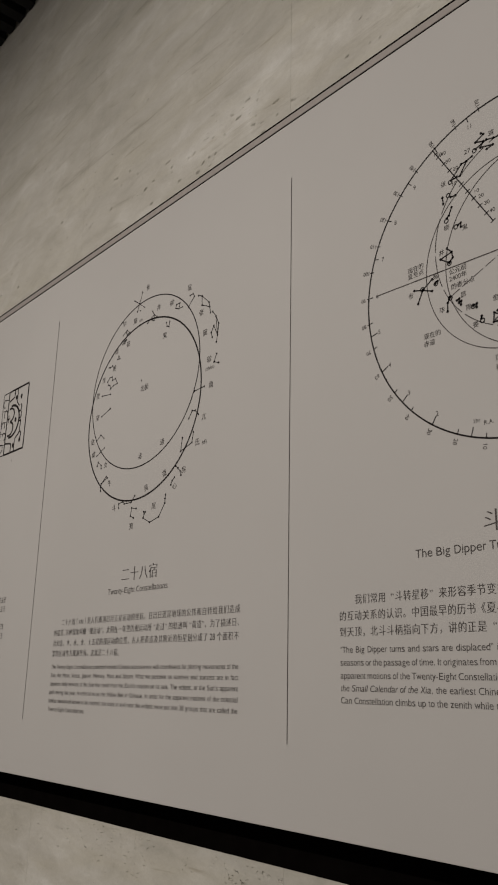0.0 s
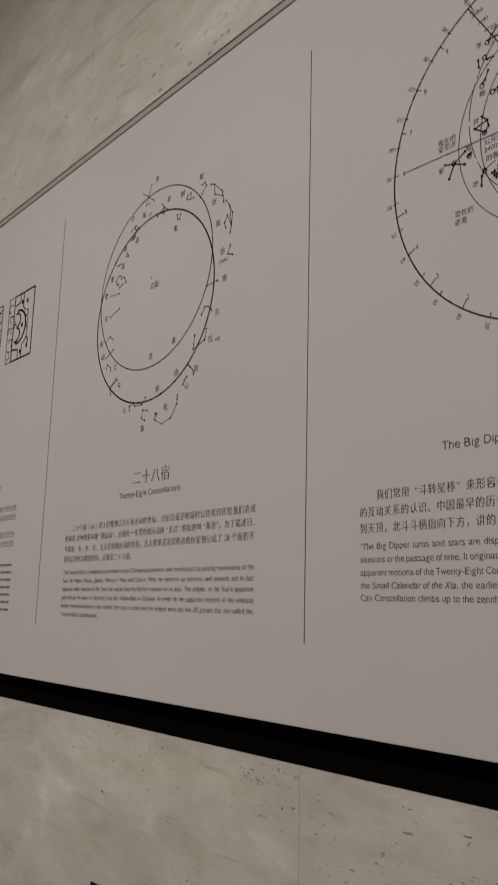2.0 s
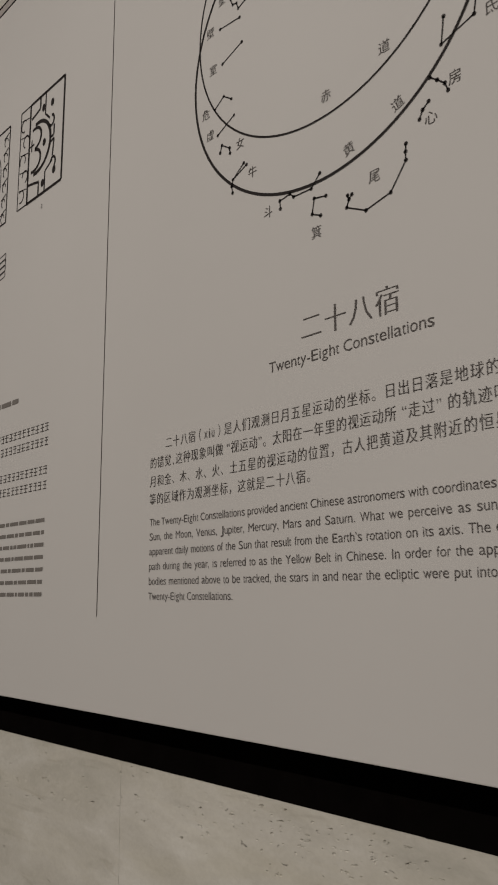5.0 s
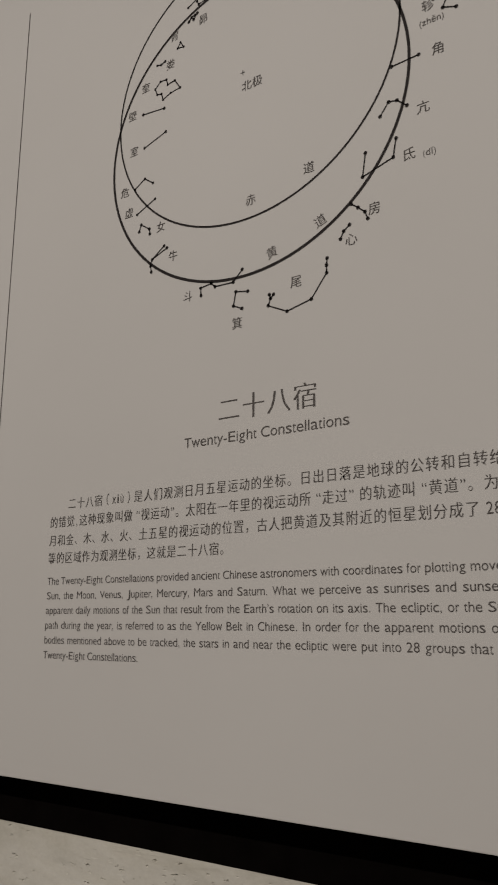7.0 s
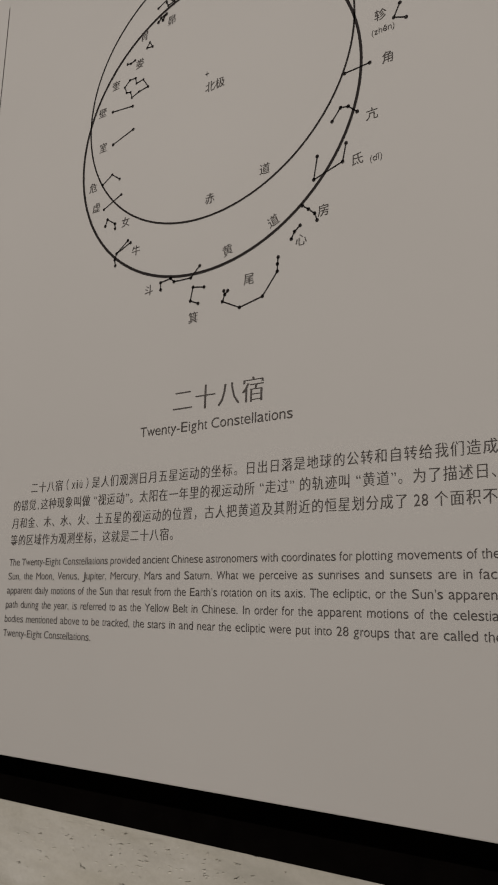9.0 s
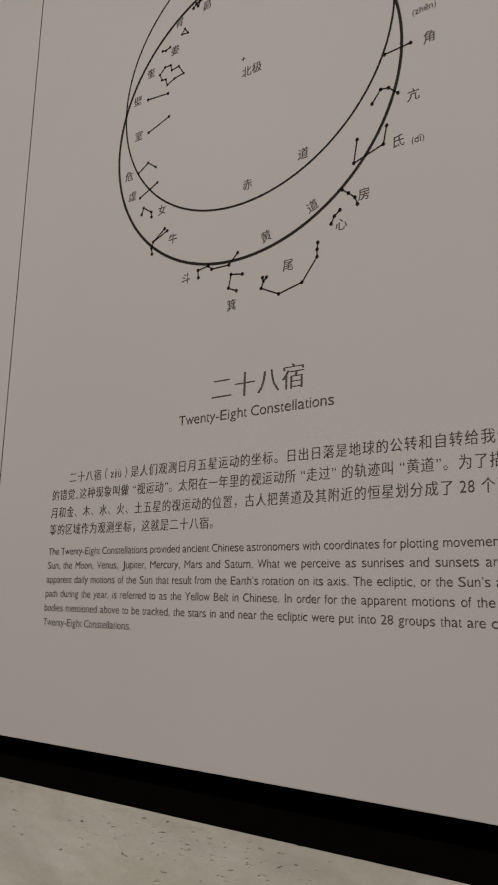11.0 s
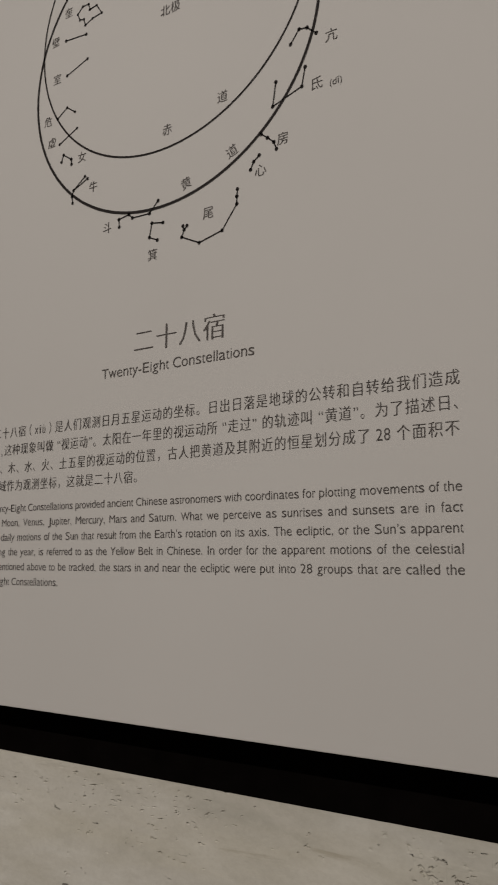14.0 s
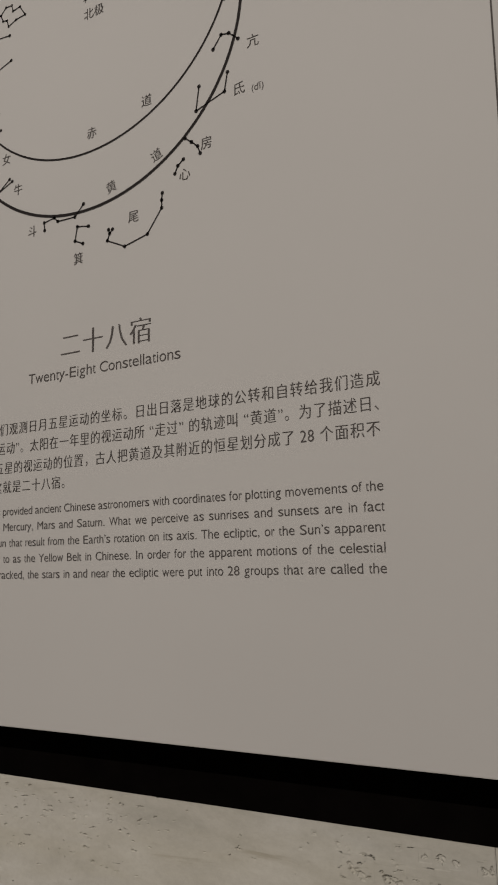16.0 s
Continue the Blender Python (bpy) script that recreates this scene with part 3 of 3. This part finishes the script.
# ---- the column of brick drawings ----
C_RIGHT = -1.297


def brick_drawing(x0, x1, z0, z1, strip):
    """A framed rubbing of a decorated brick: outline, inner lines, scrolls, dots."""
    w, h = x1 - x0, z1 - z0
    at = lambda u, v: (x0 + u * w, z0 + v * h)
    p = Print().path([at(0, 0), at(1, 0), at(1, 1), at(0, 1)], 0.0064, True)
    p.path([at(0.46, 1), at(0.46, 0.78), at(0.60, 0.70)], 0.0046).path([at(0.52, 0), at(0.52, 0.20), at(0.72, 0.26)], 0.0046)
    p.path([at(0.30, 1), at(0.30, 0.88), at(0.05, 0.84)], 0.0056).path([at(0.34, 0), at(0.34, 0.14), at(0.02, 0.18)], 0.0056)
    p.ring(at(0.66, 0.66), 0.010, 0.012, 0.0056, -150, 90).ring(at(0.74, 0.23), 0.010, 0.012, 0.0056, -60, 170)
    p.path([at(0.74, 0.60), at(0.74, 0.50), at(0.64, 0.49)], 0.0052).path([at(0.66, 0.45), at(0.75, 0.46), at(0.72, 0.30)], 0.0052)
    p.ring(at(0.24, 0.50), 0.40 * w, 0.25 * h, 0.0085, -100, 100).ring(at(0.16, 0.39), 0.20 * w, 0.105 * h, 0.0070, -110, 85).ring(at(0.16, 0.61), 0.20 * w, 0.105 * h, 0.0070, -85, 110)
    for u, v in ((0.46, 0.50), (0.66, 0.84), (0.40, 0.86), (0.78, 0.15), (0.46, 0.10)):
        p.dot(at(u, v), 0.0068, 1.3)
    p.line(at(0.02, 0.56), at(0.16, 0.56), 0.004).line(at(0.08, 0.50), at(0.08, 0.62), 0.004)
    if strip:
        s = x0 - strip
        p.path([(x0, z0), (s, z0), (s, z1), (x0, z1)], 0.0030)
        for k in range(5):
            z = z0 + h * (0.12 + 0.18 * k)
            p.ring((s + strip * (0.35 + 0.3 * (k % 2)), z), strip * 0.28, 0.014, 0.0030, -120 + 40 * k, 130 + 40 * k, steps=50)
            p.line((s + strip * 0.1, z + 0.016), (s + strip * 0.9, z + 0.010), 0.0022)
    return part("brick_drawing", p.mesh("brick_drawing"), INK, panel, "small framed black line drawing of a decorated brick")


def rubbing(x0, x1, z0, z1):
    """A denser drawing: nested strokes between two borders."""
    p = Print().path([(x0, z0), (x1, z0), (x1, z1), (x0, z1)], 0.0042, True)
    w, h = x1 - x0, z1 - z0
    for k in range(7):
        f = 0.16 + 0.1 * k
        p.ring((x0 + w * 0.45, z0 + h * 0.5), w * 0.42 * f, h * 0.48 * f, 0.0024, -80, 200, steps=70)
    for k in range(6):
        p.line((x1 - 0.028, z0 + h * (0.1 + 0.16 * k)), (x1 - 0.004, z0 + h * (0.14 + 0.16 * k)), 0.0032)
        p.ring((x1 - 0.017, z0 + h * (0.06 + 0.16 * k)), 0.008, 0.010, 0.0026, 0, 250, steps=24)
    return part("brick_drawing", p.mesh("brick_drawing"), INK, panel, "small framed black line drawing of a decorated brick")


brick_drawing(-1.435, -1.289, 2.260, 2.492, 0.044)
rubbing(-1.690, -1.533, 2.254, 2.488)
brick_drawing(-1.930, -1.770, 2.254, 2.488, 0.0)
round_bm = Print().ring((-1.66, 2.115), 0.110, 0.110, 0.0052).ring((-1.66, 2.115), 0.085, 0.085, 0.0030)
for k in range(12):
    a = radians(30 * k)
    round_bm.line((-1.66 + 0.04 * math.cos(a), 2.115 + 0.04 * math.sin(a)), (-1.66 + 0.11 * math.cos(a + 0.25), 2.115 + 0.11 * math.sin(a + 0.25)), 0.0036)
for k in range(4):
    round_bm.path([(-1.552, 2.120 + 0.014 * k), (-1.522, 2.124 + 0.014 * k), (-1.522, 2.136 + 0.014 * k), (-1.552, 2.132 + 0.014 * k)], 0.0022, True)
part("round_tile_drawing", round_bm.mesh("round_tile_drawing"), INK, panel, "round black line drawing of a decorated tile end")
lettering("figure_mark", "2", -1.366, 2.226, 0.013, panel, centred=True)


def bar_line(x0, x1, z, h, seed, each, latin=False):
    """A line of lettering too small to read: plain bars of its size."""
    rng, p, x = random.Random(seed), Print(), x1
    while x > x0:
        if latin:
            w = each * rng.uniform(1.0, 6.0)
            p.polygon([(x - w, z), (x, z), (x, z + h), (x - w, z + h)])
            x -= w + each * 0.7
            continue
        w, t = each * rng.uniform(0.8, 1.0), h * 0.1
        for v in (0.02, rng.uniform(0.35, 0.6), 0.9):
            p.polygon([(x - w, z + h * v), (x, z + h * v), (x, z + h * v + t), (x - w, z + h * v + t)])
        u = x - w * rng.uniform(0.25, 0.75)
        p.polygon([(u, z), (u + t, z), (u + t, z + h), (u, z + h)])
        x -= each * 1.22
    return part("unreadable_text_line", p.mesh("unreadable_text_line"), PALE_INK if latin else FINE_INK, panel)


for k, z in enumerate((1.748, 1.720, 1.665, 1.636)):
    bar_line(-2.07, C_RIGHT, z, 0.016, k, 0.0152)
for k in range(7):
    bar_line(-2.07, C_RIGHT - 0.001, 1.5745 - 0.0227 * k, 0.0072, 20 + k, 0.0062, True)
bar_line(-1.78, -1.428, 1.824, 0.010, 40, 0.008, True)
bar_line(-1.76, -1.545, 1.862, 0.035, 41, 0.034)

# ---- exit sign low on the stone ----
SIGN_X0, SIGN_X1, SIGN_Z0, SIGN_Z1, SIGN_Y = -0.809, -0.492, 0.607, 0.7846, 0.052
sign = tagged(new("exit_sign"), "black low-level exit sign with glowing green legend on the stone", "exit sign")
sign.location = ((SIGN_X0 + SIGN_X1) / 2, STONE_Y, SIGN_Z0)
part("plate", block(SIGN_X0, SIGN_X1, SIGN_Y, STONE_Y + 0.001, SIGN_Z0, SIGN_Z1, 0.002), SIGN_BLACK, sign, "glossy black plate")


def legend(name, pts, label=""):
    bm = bmesh.new()
    f = bm.faces.new([bm.verts.new((x - 0.0117, SIGN_Y - 0.0012, z - 0.0045)) for x, z in pts])
    r = bmesh.ops.extrude_face_region(bm, geom=[f])
    for v in r["geom"]:
        if isinstance(v, bmesh.types.BMVert):
            v.co.y += 0.0014
    bmesh.ops.recalc_face_normals(bm, faces=bm.faces[:])
    return part(name, bm, SIGN_GREEN, sign, label)


legend("arrow", [(-0.777, 0.704), (-0.748, 0.727), (-0.742, 0.727), (-0.742, 0.713), (-0.697, 0.713), (-0.697, 0.695), (-0.742, 0.695), (-0.742, 0.681), (-0.748, 0.681)], "glowing green arrow")
for pts in ([(-0.687, 0.630), (-0.667, 0.630), (-0.667, 0.773), (-0.687, 0.773)], [(-0.667, 0.754), (-0.609, 0.754), (-0.609, 0.773), (-0.667, 0.773)], [(-0.609, 0.630), (-0.589, 0.630), (-0.589, 0.773), (-0.609, 0.773)]):
    legend("door_frame_bar", pts, "glowing green door outline bar")
for pts in ([(-0.652, 0.692), (-0.628, 0.688), (-0.626, 0.728), (-0.646, 0.732)], [(-0.658, 0.648), (-0.648, 0.646), (-0.636, 0.690), (-0.652, 0.692)], [(-0.636, 0.690), (-0.638, 0.680), (-0.622, 0.650), (-0.612, 0.652), (-0.626, 0.688)]):
    legend("legend_bar", pts, "plain glowing green bar")
part("sticker", block(-0.786, -0.760, SIGN_Y - 0.001, SIGN_Y + 0.001, 0.640, 0.678), STICKER, sign, "small worn cream sticker")

# ---- travertine slabs, with pores and holes cut into the near ones ----
rng = np.random.default_rng(7)
HOLES = []


def cluster(x, z, wide, high, count, big):
    for _ in range(count):
        a = big * (0.42 + rng.random() ** 2.0)
        px, pz, turn = x + rng.normal() * wide, z + rng.normal() * high, rng.normal() * 0.3 - 0.15
        for _ in range(rng.integers(1, 4)):
            b = a * rng.uniform(0.5, 1.0)
            HOLES.append((px, pz, b, b * rng.uniform(0.22, 0.5), turn + rng.normal() * 0.3, min(0.007, b * 1.5) * rng.uniform(0.35, 1.2)))
            px, pz = px + a * rng.uniform(0.5, 1.4), pz - a * rng.uniform(-0.3, 0.5)


# groups of fine pits, below and above the panel
for spot in ((-0.215, 1.143, 0.024, 0.009, 20, 0.0024), (-0.195, 1.126, 0.020, 0.006, 10, 0.0028), (-0.127, 1.063, 0.028, 0.014, 36, 0.0020), (-0.215, 0.890, 0.030, 0.020, 26, 0.0024),
             (0.060, 0.985, 0.040, 0.014, 30, 0.0028), (0.160, 1.010, 0.040, 0.030, 14, 0.0022), (0.320, 1.048, 0.030, 0.016, 20, 0.0026), (0.000, 1.030, 0.020, 0.030, 18, 0.0022),
             (-0.580, 1.134, 0.055, 0.013, 55, 0.0026), (-0.730, 1.136, 0.050, 0.016, 40, 0.0027), (-0.640, 1.080, 0.080, 0.020, 26, 0.0024), (-0.400, 1.130, 0.090, 0.024, 24, 0.0024),
             (-0.900, 1.110, 0.100, 0.030, 50, 0.0028), (-0.550, 0.900, 0.150, 0.060, 34, 0.0024), (-1.350, 1.080, 0.150, 0.040, 34, 0.0035), (-0.300, 1.050, 0.250, 0.060, 50, 0.0015),
             (-0.330, 2.985, 0.160, 0.045, 46, 0.0050), (-0.900, 3.060, 0.200, 0.060, 36, 0.0050), (-0.620, 2.930, 0.150, 0.030, 26, 0.0050), (-1.600, 3.000, 0.300, 0.080, 30, 0.0060), (0.450, 2.960, 0.250, 0.060, 30, 0.0050)):
    cluster(*spot)
# the larger holes: place, half length, slant
for x, z, a, turn in ((-0.230, 1.130, 0.0090, -0.15), (-0.219, 1.121, 0.0065, -0.7), (-0.188, 1.122, 0.0085, -0.25), (-0.172, 1.119, 0.0055, -0.4), (-0.124, 1.153, 0.0070, -0.5), (-0.142, 1.152, 0.0050, 0.9),
                      (-0.108, 1.150, 0.0060, -0.7), (-0.077, 1.146, 0.0080, -0.1), (-0.095, 1.122, 0.0050, 0.2), (-0.080, 1.089, 0.0085, 0.0), (-0.112, 1.085, 0.0065, -0.2), (-0.153, 1.077, 0.0050, 0.1),
                      (-0.013, 1.113, 0.0050, 0.0), (-0.021, 1.055, 0.0070, -0.5), (0.029, 1.057, 0.0070, -0.3), (0.144, 1.056, 0.0085, -0.5), (0.173, 1.047, 0.0050, 0.0), (0.173, 1.080, 0.0050, -0.4), (0.007, 0.941, 0.0070, -0.4), (0.336, 1.037, 0.0060, -0.3)):
    for k in range(4):
        b = a * (0.85 - 0.15 * k) * rng.uniform(0.6, 1.0)
        HOLES.append((x + a * rng.uniform(-0.7, 0.9) * (k > 0), z - a * rng.uniform(-0.3, 0.7) * (k > 0), b, b * rng.uniform(0.3, 0.6), turn + rng.normal() * 0.4, b * rng.uniform(0.4, 0.7)))


def lattice(x, z, seed):
    """Smooth value noise on a grid, from -1 to 1."""
    table = np.random.default_rng(seed).random((64, 64)) * 2 - 1
    i, j = np.floor(x).astype(int), np.floor(z).astype(int)
    u, v = x - i, z - j
    u, v = u * u * (3 - 2 * u), v * v * (3 - 2 * v)
    i, j, i1, j1 = i % 64, j % 64, (i + 1) % 64, (j + 1) % 64
    return (table[i, j] * (1 - u) + table[i1, j] * u) * (1 - v) + (table[i, j1] * (1 - u) + table[i1, j1] * u) * v


def slab_mesh(x0, x1, zs, step):
    xs = np.linspace(x0, x1, max(3, int(round((x1 - x0) / step)) + 1))
    if step < 0.003:
        xs = np.unique(np.r_[xs, np.arange(max(x0, -0.40), min(x1, 0.50), 0.0012)].round(5))
    gx, gz = np.meshgrid(xs, zs, indexing="ij")
    depth = 0.0004 * lattice(gx * 9, gz * 22, 1) + 0.00025 * lattice(gx * 60, gz * 95, 2)
    rag = 0.40 * lattice(gx * 260, gz * 420, 3) + 0.35 * lattice(gx * 620, gz * 760, 4)
    if step < 0.01:
        for hx, hz, a, b, turn, deep in HOLES:
            near = (abs(gx - hx) < 2 * a) & (abs(gz - hz) < 2 * a)
            if not near.any():
                continue
            dx, dz = gx[near] - hx, gz[near] - hz
            u, v = (dx * math.cos(turn) + dz * math.sin(turn)) / a, (dz * math.cos(turn) - dx * math.sin(turn)) / b
            r = np.sqrt(u * u + v * v) + rag[near]
            depth[near] = np.maximum(depth[near], deep * np.clip((1 - r) * 3.2, 0, 1))
    edge = np.minimum(np.minimum(gx - x0, x1 - gx), np.minimum(gz - zs[0], zs[-1] - gz))
    depth = depth + np.clip(0.0012 - edge, 0, 1) * 0.4 if step < 0.01 else depth * 0
    nx, nz = gx.shape
    front = np.stack([gx, STONE_Y + depth, gz], -1).reshape(-1, 3)
    cell = (np.arange(nx - 1)[:, None] * nz + np.arange(nz - 1)).ravel()
    faces = np.stack([cell, cell + nz, cell + nz + 1, cell + 1], -1)
    rim = np.concatenate([np.arange(nx) * nz, (nx - 1) * nz + np.arange(1, nz), (np.arange(nx - 2, -1, -1)) * nz + nz - 1, np.arange(nz - 2, 0, -1)])
    back = front[rim].copy()
    back[:, 1] = STONE_Y + 0.021
    n, base = len(rim), len(front)
    k = np.arange(n)
    sides = np.stack([rim, base + k, base + (k + 1) % n, rim[(k + 1) % n]], -1)
    me = bpy.data.meshes.new("stone_slab")
    me.from_pydata(np.concatenate([front, back]).tolist(), [], np.concatenate([faces, sides]).tolist())
    me.update()
    me.polygons.foreach_set("use_smooth", np.r_[np.zeros(len(faces), bool), np.zeros(len(sides), bool)])
    return me


SLAB, JOINT, HALF_GAP = 1.045, -0.066, 0.00025
FINE_Z = np.unique(np.r_[np.linspace(0.0, 0.6, 7), np.arange(0.6, 0.98, 0.004), np.arange(0.98, 1.04, 0.0022), np.arange(1.04, 1.176, 0.0012), np.linspace(1.2, 2.1, 7)].round(5))
HIGH_Z = np.unique(np.r_[2.1 + 2 * HALF_GAP, 2.8, np.arange(2.83, 3.2, 0.004), np.linspace(3.25, 4.88, 7)].round(5))
for k in range(-6, 7):
    x0, x1 = JOINT + SLAB * k + HALF_GAP, JOINT + SLAB * (k + 1) - HALF_GAP
    near = k in (-2, -1, 0)
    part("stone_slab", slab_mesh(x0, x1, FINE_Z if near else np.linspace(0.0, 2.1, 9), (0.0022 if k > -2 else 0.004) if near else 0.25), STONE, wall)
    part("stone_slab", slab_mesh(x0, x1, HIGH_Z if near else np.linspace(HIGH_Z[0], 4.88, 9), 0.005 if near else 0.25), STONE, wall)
